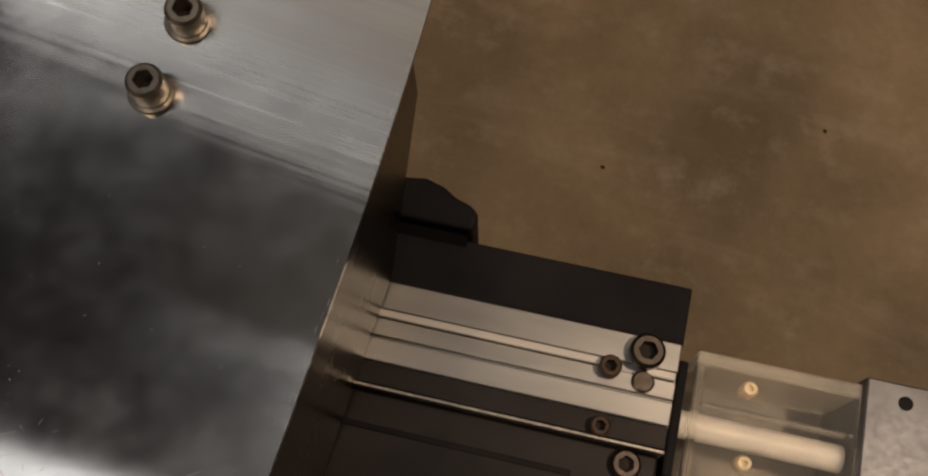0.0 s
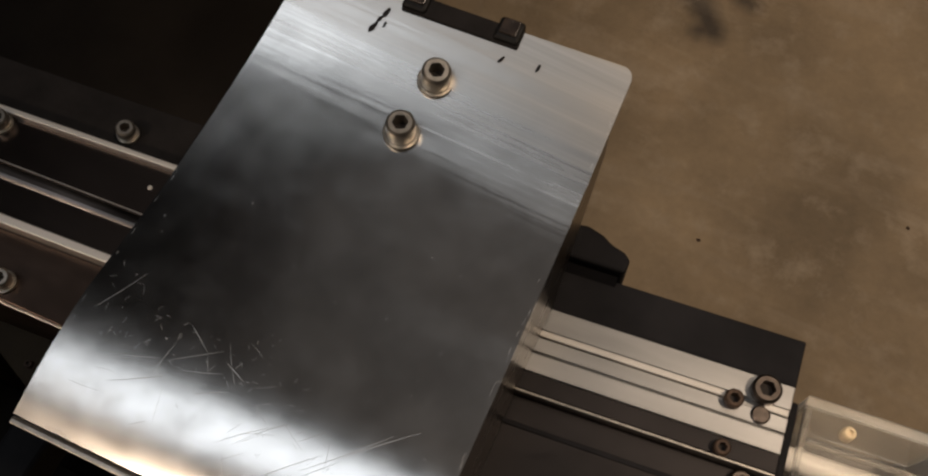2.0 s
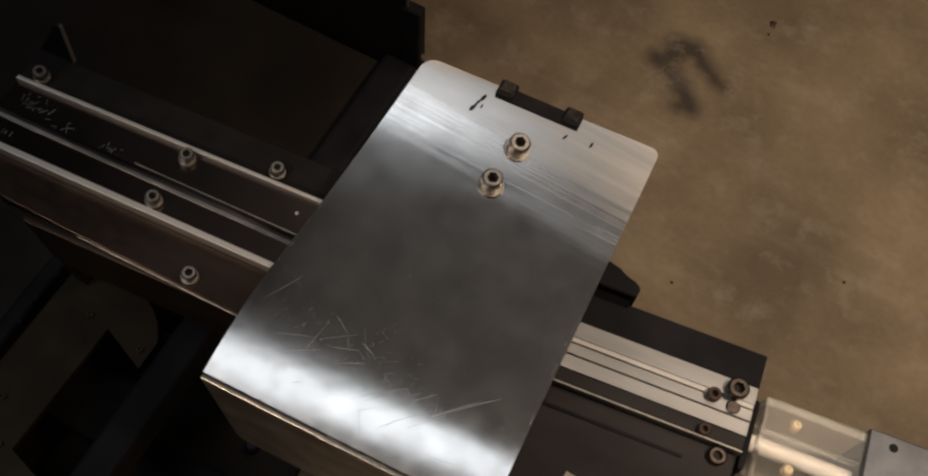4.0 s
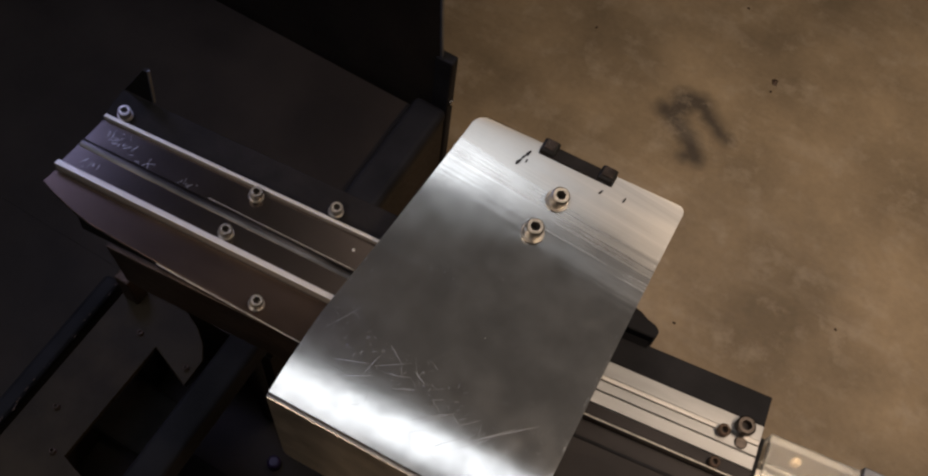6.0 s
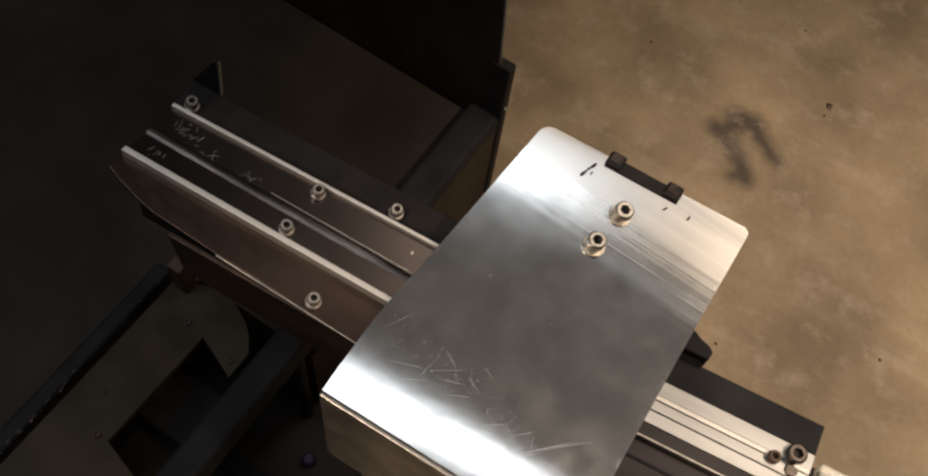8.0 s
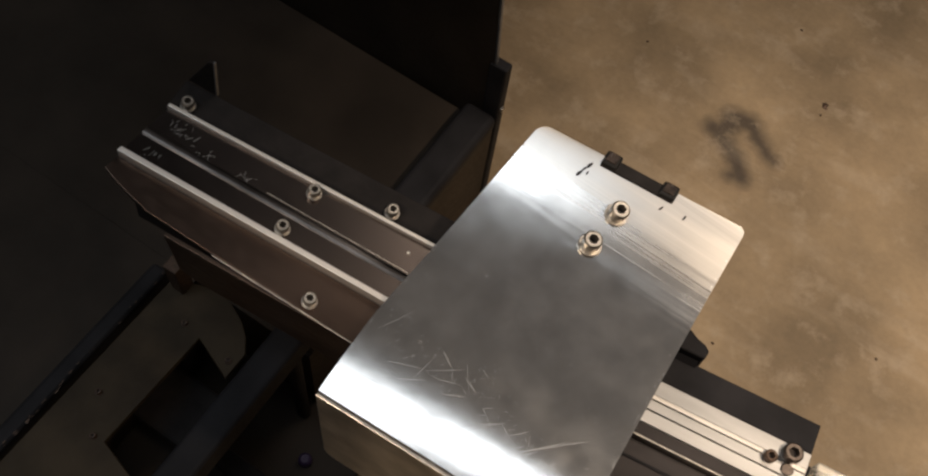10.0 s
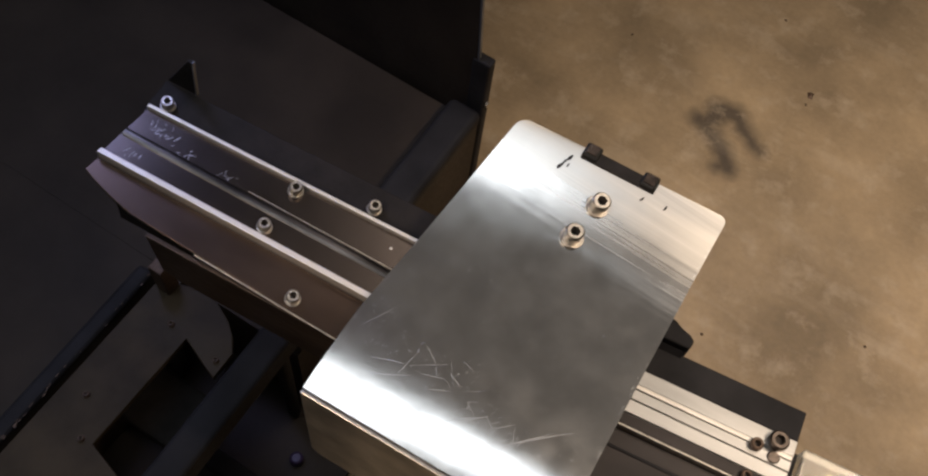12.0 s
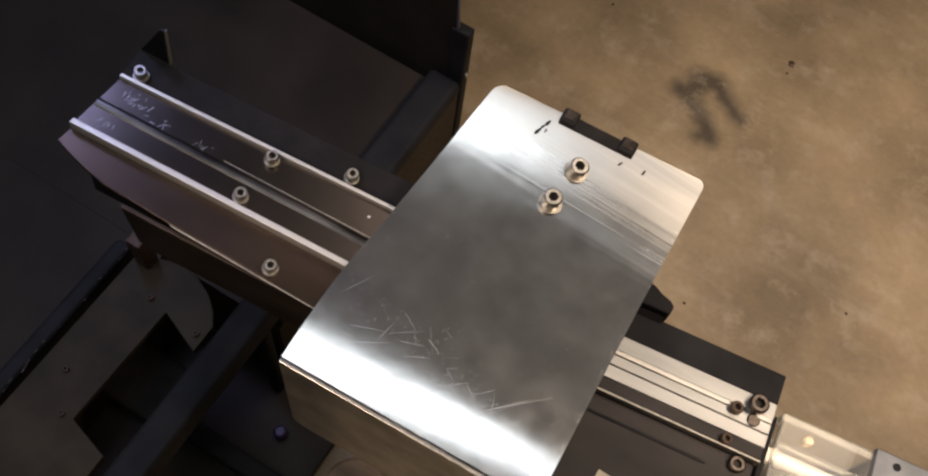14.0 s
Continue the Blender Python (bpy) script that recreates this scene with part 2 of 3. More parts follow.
    # stretched gloss across the sanding
    b.inputs["Anisotropic"].default_value = 0.35
    tan = n.new("ShaderNodeTangent")
    tan.direction_type, tan.axis = "RADIAL", "Y"
    l.new(tan.outputs[0], b.inputs["Tangent"])
    return m


STEEL = cover_steel()
RUBBER = material("black_rubber", (0.021, 0.018, 0.017), 0.7, 0.0, 0.3, 80, gloss=0.2)
GLOSS = material("glossy_black", (0.010, 0.009, 0.008), 0.5, 0.0, 0.3, 80, gloss=0.25)
# paler than the tabs: the sheen on their tops is in this colour
TAB_CAP = material("tab_sheen_brown", (0.050, 0.036, 0.028), 0.24, 0.0, 0.5, 300)
# cover steel with its base colour lowered, so that the skirt reflects dimly
SKIRT = material("darkened_skirt_steel", (0.14, 0.125, 0.108), 0.28, 1.0, 0.15, 30, (1, 1, 1), 0.0, 60, 0.04)
# wide colour spread: pale patches stand in for soft reflections along the rod
ROD = material("dark_rod_glints", (0.12, 0.11, 0.105), 0.36, 1.0, 0.8, 16, (1, 4, 1), 0.0, 80, 0.08)
FRONT = material("dulled_steel", (0.58, 0.53, 0.46), 0.46, 1.0, 0.3, 35, (1, 1, 1), 0.03, 120, 0.08)
SCRATCH = material("bright_scratch", (0.85, 0.85, 0.84), 0.5, 1.0, 0.05, 50)
WOOD = material("weathered_wood", (0.32, 0.21, 0.12), 0.7, 0.0, 0.5, 60, (0.2, 1, 1), 0.3, 300)
STAINED = material("stained_brown_steel", (0.032, 0.027, 0.026), 0.42, 0.6, 0.45, 30, (0.4, 1, 1), 0.1, 300)
STAINED2 = material("dark_stained_face", (0.085, 0.060, 0.046), 0.4, 0.7, 0.4, 30, (0.4, 1, 1), 0.1, 300)
RUST = material("rusty_screw", (0.12, 0.078, 0.055), 0.6, 0.5, 0.4, 400, (1, 1, 1), 0.2, 1500)
# near-black tone for the shade and grime deep in the sockets
SOCKET_DARK = material("socket_shade_grime", (0.035, 0.026, 0.020), 0.7, 0.0, 0.4, 400)
PURPLE = material("dark_purple_plastic", (0.05, 0.03, 0.08), 0.4)
CREAM = material("cream_label", (0.62, 0.55, 0.42), 0.6)


# ---- mesh helpers ----
def finish(bm, name, mat, smooth=False):
    bmesh.ops.recalc_face_normals(bm, faces=bm.faces)
    if smooth:
        for f in bm.faces:
            f.smooth = True
        for e in bm.edges:
            e.smooth = e.calc_face_angle(3.0) < 0.5
    me = bpy.data.meshes.new(name)
    bm.to_mesh(me)
    bm.free()
    me.materials.append(mat)
    return me


def part(name, bm, mat, parent=None, label="", smooth=False):
    ob = new(name, finish(bm, name, mat, smooth))
    ob.parent = parent
    if label:
        ob["label"] = label
    return ob


def thing(name, label, category, group="", kind="", at=(0, 0, 0)):
    ob = new(name)
    ob.location = at
    ob.empty_display_size = 0.01
    return tagged(ob, label, category, group, kind)


def block(x0, x1, y0, y1, z0, z1, bevel=0.0, seg=2, bm=None):
    own = bmesh.new()
    bmesh.ops.create_cube(own, size=1)
    for v in own.verts:
        v.co = Vector(((x0 + x1) / 2 + v.co.x * (x1 - x0), (y0 + y1) / 2 + v.co.y * (y1 - y0), (z0 + z1) / 2 + v.co.z * (z1 - z0)))
    if bevel:
        bmesh.ops.bevel(own, geom=own.edges[:], offset=bevel, segments=seg, affect="EDGES", profile=0.5)
    if bm is None:
        return own
    me = bpy.data.meshes.new("tmp")
    own.to_mesh(me)
    own.free()
    bm.from_mesh(me)
    bpy.data.meshes.remove(me)
    return bm


def prism(points, axis, a, b, bevel=0.0, seg=2):
    """A polygon in the two other axes, drawn out along axis from a to b."""
    bm = bmesh.new()
    n = "xyz".index(axis)

    def put(p, d):
        c = list(p)
        c.insert(n, d)
        return bm.verts.new(c)

    lo, hi = [put(p, a) for p in points], [put(p, b) for p in points]
    bm.faces.new(lo)
    bm.faces.new(hi)
    for i in range(len(points)):
        j = (i + 1) % len(points)
        bm.faces.new((lo[i], lo[j], hi[j], hi[i]))
    if bevel:
        bmesh.ops.recalc_face_normals(bm, faces=bm.faces)
        bmesh.ops.bevel(bm, geom=bm.edges[:], offset=bevel, segments=seg, affect="EDGES", profile=0.5)
    return bm


def lathe(rings, n=28, bm=None, close=True):
    """Rings of (radius or function of the angle, z), from the bottom up and inwards."""
    bm = bm or bmesh.new()
    loops = []
    for r, z in rings:
        loops.append([bm.verts.new(((r(a) if callable(r) else r) * math.cos(a), (r(a) if callable(r) else r) * math.sin(a), z))
                      for a in (2 * math.pi * k / n for k in range(n))])
    for lo, hi in zip(loops, loops[1:]):
        for i in range(n):
            j = (i + 1) % n
            bm.faces.new((lo[i], lo[j], hi[j], hi[i]))
    if close:
        bm.faces.new(loops[0][::-1])
        bm.faces.new(loops[-1])
    return bm


def hexagon(flat):
    def radius(a):
        a = (a + 0.3) % (math.pi / 3) - math.pi / 6
        return flat / 2 / math.cos(a)
    return radius


def cap_screw(parent, at, d, h, washer=0.0, wd=1.35, mat=None, tilt=(0, 0), spacer=0.0):
    """A socket-head cap screw, its washer under it, standing at the place at."""
    mat = mat or SCREW
    z = washer + spacer
    c = d * 0.06
    bm = lathe([(d * 0.46, z), (d / 2, z + c), (d / 2, z + h - c * 1.5), (d / 2 - c * 1.5, z + h), (hexagon(d * 0.50), z + h), (hexagon(d * 0.49), z + h * 0.45), (hexagon(d * 0.48), z + h * 0.12)], 30)
    screw = part("screw", bm, mat, parent, smooth=True)
    screw.matrix_basis = pose(*at, *tilt, random.uniform(0, 60))
    # the disc darkens the socket bottom: its shade as well as grime
    part("socket_dark", lathe([(hexagon(d * 0.46), h * 0.14 + z), (hexagon(d * 0.46), h * 0.22 + z)], 30), SOCKET_DARK, screw, "dark disc for the shade and grime in the socket")
    if washer:
        part("washer", lathe([(d * wd / 2 * 0.97, 0), (d * wd / 2, washer * 0.3), (d * wd / 2, washer * 0.8), (d * wd / 2 * 0.96, washer), (d * 0.4, washer)], 30), mat, screw, smooth=True)
    if spacer:
        part("collar", lathe([(d * 0.40, washer), (d * 0.42, washer + spacer)], 24), mat, screw)
    return screw


# ---- setting ----
def setting():
    floor = part("floor", block(-4, 4, -3.5, 4.5, -0.1, 0.0), CONCRETE)
    tagged(floor, "stained brown concrete workshop floor", "floor", kind="structure")
    ceiling = part("ceiling", block(-4, 4, -3.5, 4.5, 2.7, 2.8), WALL)
    tagged(ceiling, "plain grey workshop ceiling", "ceiling", kind="structure")
    for name, args in (("wall_north", (-4, 4, 4.5, 4.65)), ("wall_south", (-4, 4, -3.65, -3.5)), ("wall_east", (4, 4.15, -3.65, 4.65)), ("wall_west", (-4.15, -4, -3.65, 4.65))):
        tagged(part(name, block(*args, 0.0, 2.7), WALL), "plain grey workshop wall", "wall", kind="structure")


setting()


# ---- the carriage cover ----
def cover():
    cov = thing("carriage_cover", "scratched stainless steel cover over the guide rail", "machine cover")
    L, Z, T = 0.2065, 0.3988, 0.0018

    def height(y):
        if y < 0.056:
            return -0.0074 * ((0.056 - y) / 0.056) ** 2
        return 1.20 * max(0.0, y - 0.05) ** 2 - 1.2 * 0.006 ** 2

    def lift(x, y):
        return height(y) - 0.06 * (x - 0.074) * max(0.0, min(1.0, (y - 0.10) / 0.095))

    def side(y):
        d, e = y - (L - 0.009), y - (L - 0.004)
        i = 0.009 - math.sqrt(max(0, 0.009 ** 2 - d * d)) if d > 0 else 0
        j = 0.004 - math.sqrt(max(0, 0.004 ** 2 - e * e)) if e > 0 else 0
        return 0.0135 * (max(0, y - 0.05) / 0.135) ** 1.3 + i, 0.1545 - 0.036 * y - j

    def plan(u, y):
        a, b = side(y)
        x = a + (b - a) * u
        return x, y - 0.0125 * (1 - u) * (y / L) ** 5 + 0.045 * x * max(0.0, 1 - y / 0.05)

    us = [0.0, 0.0015, 0.004, 0.0075] + [0.0115 + 0.977 * k / 22 for k in range(23)] + [0.9925, 0.996, 0.9985, 1.0]
    nx = len(us) - 1

    ys = [0.19 * k / 60 for k in range(61)]
    ys += [0.19 + (L - 0.19) * math.sin(math.pi / 2 * k / 12) for k in range(1, 13)]
    bm = bmesh.new()
    top, low = [], []
    for y in ys:
        for rows, dz in ((top, 0), (low, -T)):
            rows.append([bm.verts.new((*plan(u, y), Z + lift(plan(u, y)[0], y) + dz)) for u in us])
    for rows in (top, low):
        for a, b in zip(rows, rows[1:]):
            for k in range(nx):
                f = bm.faces.new((a[k], a[k + 1], b[k + 1], b[k]))
                f.smooth = rows is top

    def rim(g):
        return g[0][:] + [row[nx] for row in g[1:]] + g[-1][nx - 1::-1] + [row[0] for row in g[-2:0:-1]]
    p, q = rim(top), rim(low)
    for i in range(len(p)):
        j = (i + 1) % len(p)
        f = bm.faces.new((p[i], p[j], q[j], q[i]))
        for e in f.edges:
            e.smooth = False
    part("top_plate", bm, STEEL, cov, "scratched steel top with a sanded raised back edge")
    # side skirt under the edge that faces the actuator
    bm = bmesh.new()
    yy = [0.010 + 0.176 * k / 30 for k in range(31)]
    quad = [[bm.verts.new((side(y)[1] - 0.0005 - dx, y, z)) for z in (0.3130 + 0.0115 * y / 0.1 + 1.45 * max(0, y - 0.145), Z + lift(0.148, y) - T - 0.0014) for dx in (0, 0.002)] for y in yy]
    for a, b in zip(quad, quad[1:]):
        for i, j in ((0, 2), (2, 3), (3, 1), (1, 0)):
            bm.faces.new((a[i], a[j], b[j], b[i]))
    for a in (quad[0], quad[-1]):
        bm.faces.new((a[0], a[2], a[3], a[1]))
    part("side_skirt", bm, SKIRT, cov, "polished steel side skirt, darkened for its dim reflections")
    # front plate, its lower corners rounded
    zt, W = Z - 0.0078, 0.1542
    pts = [(0.0, zt), (0.0, Z - 0.118), (0.0022, Z - 0.1235), (0.0075, Z - 0.126), (W - 0.0075, Z - 0.126), (W - 0.0022, Z - 0.1235), (W, Z - 0.118), (W, zt)]
    part("front_plate", prism(pts, "y", -0.0032, -0.0004, 0.0007, 2), FRONT, cov, "polished steel front plate").rotation_euler = (0, 0, radians(2.5))
    part("weld_seam", block(0.0005, W - 0.0005, -0.0034, -0.0012, zt - 0.0003, zt + 0.0012, 0.0005), SCREW, cov, "brownish welded seam").rotation_euler = (0, 0, radians(2.5))
    cap_screw(cov, (0.0805, 0.1742, Z + lift(0.0805, 0.1742) - 0.0004), 0.0110, 0.0088, 0.0018, 1.30, tilt=(9, 2))
    cap_screw(cov, (0.0775, 0.1515, Z + lift(0.0775, 0.1515) - 0.0003), 0.0110, 0.0088, 0.0018, 1.30, tilt=(5, 1))
    # scratches and nicks
    rnd = random.Random(4)
    bm = bmesh.new()

    def scratch(x, y, angle, length, bow, width):
        pts = []
        n = 7
        for k in range(n):
            u = k / (n - 1) - 0.5
            pts.append((x + math.cos(angle) * u * length - math.sin(angle) * bow * (1 - 4 * u * u) * length, y + math.sin(angle) * u * length + math.cos(angle) * bow * (1 - 4 * u * u) * length))
        nxv, nyv = -math.sin(angle), math.cos(angle)
        prev = None
        for k, (px, py) in enumerate(pts):
            w = width * 0.85 * (1 - abs(2 * k / (n - 1) - 1) ** 2) + 0.00002
            py = min(max(py, 0.001), 0.2)
            z = Z + lift(px, py) + 0.00008
            pair = (bm.verts.new((px - nxv * w, py - nyv * w, z)), bm.verts.new((px + nxv * w, py + nyv * w, z)))
            if prev:
                bm.faces.new((prev[0], prev[1], pair[1], pair[0]))
            prev = pair
    for x, y, angle, length in ((0.012, 0.055, 62, 0.022), (0.05, 0.046, 35, 0.020), (0.055, 0.042, 20, 0.016), (0.062, 0.037, 28, 0.014), (0.088, 0.036, 42, 0.013), (0.108, 0.030, 46, 0.020), (0.102, 0.040, 44, 0.012),
                                (0.115, 0.040, 46, 0.034), (0.124, 0.047, 44, 0.030), (0.098, 0.026, 45, 0.026), (0.035, 0.030, 30, 0.024), (0.030, 0.036, 22, 0.020), (0.080, 0.030, 40, 0.022),
                                (0.048, 0.052, -30, 0.012), (0.04, 0.040, 80, 0.014), (0.125, 0.018, 10, 0.014), (0.066, 0.047, -20, 0.01)):
        scratch(x, y, radians(angle), length, rnd.uniform(-0.02, 0.02), rnd.uniform(0.00005, 0.00010))
    for k in range(26):
        x, y = rnd.gauss(0.075, 0.035), abs(rnd.gauss(0.026, 0.014)) + 0.003
        if 0.01 < x < 0.14:
            scratch(x, y, radians(rnd.choice((35, 42, 120, 150, 10)) + rnd.gauss(0, 9)), rnd.uniform(0.004, 0.016), rnd.uniform(-0.04, 0.04), rnd.uniform(0.00001, 0.00003))
    spots = [(0.010 + 0.0062 * k, 0.052 - 0.20 * 0.0062 * k + rnd.gauss(0, 0.010)) for k in range(22)]
    for k in range(130):
        cx, cy = spots[k % len(spots)]
        x, y = min(0.145, max(0.006, cx + rnd.gauss(0, 0.006))), max(0.003, cy + rnd.gauss(0, 0.005))
        scratch(x, y, rnd.uniform(0, 3.14), rnd.uniform(0.0008, 0.0030), rnd.uniform(-0.1, 0.1), rnd.uniform(0.00001, 0.00003))
    for k in range(30):
        scratch(rnd.uniform(0.01, 0.14), rnd.uniform(0.05, 0.14), rnd.uniform(0, 3.14), rnd.uniform(0.0004, 0.0012), 0.1, rnd.uniform(0.00003, 0.00008))
    # rubbed flecks along the bare edges
    for k in range(36):
        y = rnd.uniform(0.004, 0.188)
        scratch(side(y)[k % 3 > 0] + (-1 if k % 3 else 1) * (0.0007 + abs(rnd.gauss(0, 0.0008))), y, radians(92.5 - (0 if k % 3 else 5) + rnd.gauss(0, 4)), rnd.uniform(0.001, 0.003), 0.0, rnd.uniform(0.00001, 0.00003))
    for k in range(40):
        scratch(rnd.uniform(0.004, 0.146), 0.0014 + abs(rnd.gauss(0, 0.0008)), radians(rnd.gauss(0, 5)), rnd.uniform(0.001, 0.004), 0.0, rnd.uniform(0.00003, 0.00008))
    tagged(part("wear", bm, SCRATCH, cov), kind="stuff")
    # dark marks on the raised edge
    bm = bmesh.new()
    for x, y, d, w in ((0.0500, 0.1822, 70, 0.0020), (0.0526, 0.1885, 70, 0.0018), (0.0538, 0.1845, 80, 0.0010), (0.0511, 0.1856, 65, 0.0012), (0.1000, 0.1905, 60, 0.0013), (0.1140, 0.1930, 80, 0.0013)):
        a = radians(d)
        pts = []
        for k in range(10):
            t = 2 * math.pi * k / 10
            u, v = math.cos(t) * w * 1.3, math.sin(t) * w * 0.5 * rnd.uniform(0.6, 1.3)
            px, py = x + u * math.cos(a) - v * math.sin(a), y + u * math.sin(a) + v * math.cos(a)
            u = min(1.0, max(0.0, (px - 0.006) / 0.138))
            real = py + 0.0125 * (1 - u) * (py / L) ** 5
            real = py + 0.0125 * (1 - u) * (real / L) ** 5
            pts.append(bm.verts.new((px, py, Z + lift(px, real) + 0.00050)))
        bm.faces.new(pts)
    tagged(part("grime", bm, BLACK, cov), kind="stuff")
    # moulded clip in the notch of the back edge
    clip = thing("edge_clip", "black moulded clip on the raised back edge", "clip")

    def on_edge(bm, up):
        for v in bm.verts:
            v.co.z += Z + lift(v.co.x, min(v.co.y + 0.006, L)) + up
            v.co.y += 0.09 * (v.co.x - 0.08)
        return bm
    part("strap", on_edge(block(0.0575, 0.1040, 0.1935, 0.2004, -0.012, 0.0, 0.0006), 0.0010), RUBBER, clip)
    for x in (0.0572, 0.0938):
        tab = part("tab", on_edge(block(x, x + 0.0098, 0.1940, 0.2030, -0.010, 0.0, 0.0012), 0.0024), GLOSS, clip, "glossy black tab")
        part("tab_cap", on_edge(block(x + 0.0016, x + 0.0082, 0.1962, 0.2022, 0.0001, 0.0008, 0.0003), 0.0024), TAB_CAP, tab, "brown tab face, paler for the sheen")
    return cov


cover()


# ---- the guide rail on the far side of the cover ----
def guide_rail():
    rail = thing("guide_rail", "dark steel channel rail with bright machined lips", "guide rail", at=(-0.1769, 0.0414, 0.410))
    rail.rotation_euler = (0, radians(7.94), radians(6.8))
    x1 = 0.222
    part("trough", prism([(0.0034, 0.0040), (0.0089, 0.0399), (x1, 0.0468), (x1, 0.0046)], "z", -0.018, 0.0), DARKSTEEL, rail)
    part("lip", prism([(0.0022, 0.0004), (0.0028, 0.0039), (x1, 0.0045), (x1, 0.0009)], "z", -0.030, 0.0036, 0.0004), EDGE, rail, "bright machined lip")
    part("lip", prism([(0.0086, 0.0400), (0.0089, 0.0424), (x1, 0.0492), (x1, 0.0469)], "z", -0.030, 0.0036, 0.0004), EDGE, rail, "bright machined lip")
    part("groove_rod", prism([(0.0178, 0.0001), (0.0236, 0.0001), (0.0229, 0.0005), (0.0217, 0.0008), (0.0199, 0.0008), (0.0186, 0.0005)], "x", 0.0062, x1), ROD, rail, "dark rod along the trough with reflections in its colour")
    part("groove_wire", block(0.086, x1, 0.0244, 0.0249, 0.0001, 0.0005), SCREW, rail)
    part("shoulder", prism([(0.0022, 0.0002), (0.0, -0.0093), (0.0090, -0.0128), (0.0220, -0.0168), (0.0360, -0.0200), (0.0708, -0.0222), (0.0972, -0.0232), (0.1727, -0.0266), (x1, -0.0288), (x1, 0.0006)], "z", -0.0075, -0.0040, 0.0004), SHOULDER, rail)
    part("front_face", prism([(0.050, -0.0077), (0.058, -0.050), (0.070, -0.055), (x1, -0.057), (x1, -0.0077)], "y", -0.0262, -0.0236, 0.0004), STAINED2, rail)
    part("fold_edge", prism([(0.080, -0.0228), (x1, -0.0289), (x1, -0.0296), (0.080, -0.0235)], "z", -0.0056, -0.0043, 0.0002), SCREW, rail)
    part("core", block(0.018, x1, -0.010, 0.0400, -0.050, -0.0185), BLACK, rail)
    part("back_flange", prism([(0.0040, 0.0424), (0.0120, 0.0428), (x1, 0.0495), (x1, 0.0740), (0.0040, 0.0660)], "z", -0.0115, -0.0070, 0.0007), RUBBER, rail, "black painted flange")
    part("gusset", prism([(0.005, -0.0068), (0.0235, -0.0068), (0.0243, -0.0015), (0.0228, 0.027), (0.0200, 0.026)], "y", 0.0665, 0.0687, 0.0003), RUBBER, rail)
    part("gusset_edge", prism([(0.0240, -0.0070), (0.0250, -0.0070), (0.0238, 0.027), (0.0231, 0.027)], "y", 0.0665, 0.0687), PAINT, rail)
    for at in ((0.1055, 0.0096, 0.0), (0.1090, 0.0389, 0.0), (0.1407, -0.0187, -0.0040), (0.1532, 0.0563, -0.0070), (0.0150, 0.0510, -0.0070)):
        cap_screw(rail, at, 0.0078, 0.0056, 0.0014, 1.22)
    part("pin", lathe([(0.0010, 0), (0.0010, 0.0004), (0.0007, 0.0006)], 12), EDGE, rail).location = (0.1745, 0.0361, 0.0)
    # pale rubbed marks near the open end
    rnd = random.Random(9)
    bm = bmesh.new()
    for k in range(44):
        cx, cy = ((0.024, 0.0315), (0.028, 0.0300), (0.016, 0.0105), (0.045, 0.0260), (0.072, 0.0270), (0.020, 0.0330))[k % 6]
        x, y = cx + rnd.gauss(0, 0.004), cy + rnd.gauss(0, 0.0022)
        a, ln, w = rnd.uniform(0.2, 1.9), rnd.uniform(0.001, 0.005), rnd.uniform(0.00006, 0.00016)
        dx, dy = math.cos(a) * ln / 2, math.sin(a) * ln / 2
        nx, ny = -math.sin(a) * w, math.cos(a) * w
        bm.faces.new([bm.verts.new((x + i * dx + j * nx, y + i * dy + j * ny, 0.0002 + k * 1e-6)) for i, j in ((-1, -1), (1, -1), (1, 1), (-1, 1))])
    tagged(part("rubbed_wear", bm, ALU, rail), kind="stuff")
    return rail


guide_rail()


# ---- the actuator on the near side ----
ACT_TURN, ACT_TOP = radians(7.2), 0.326


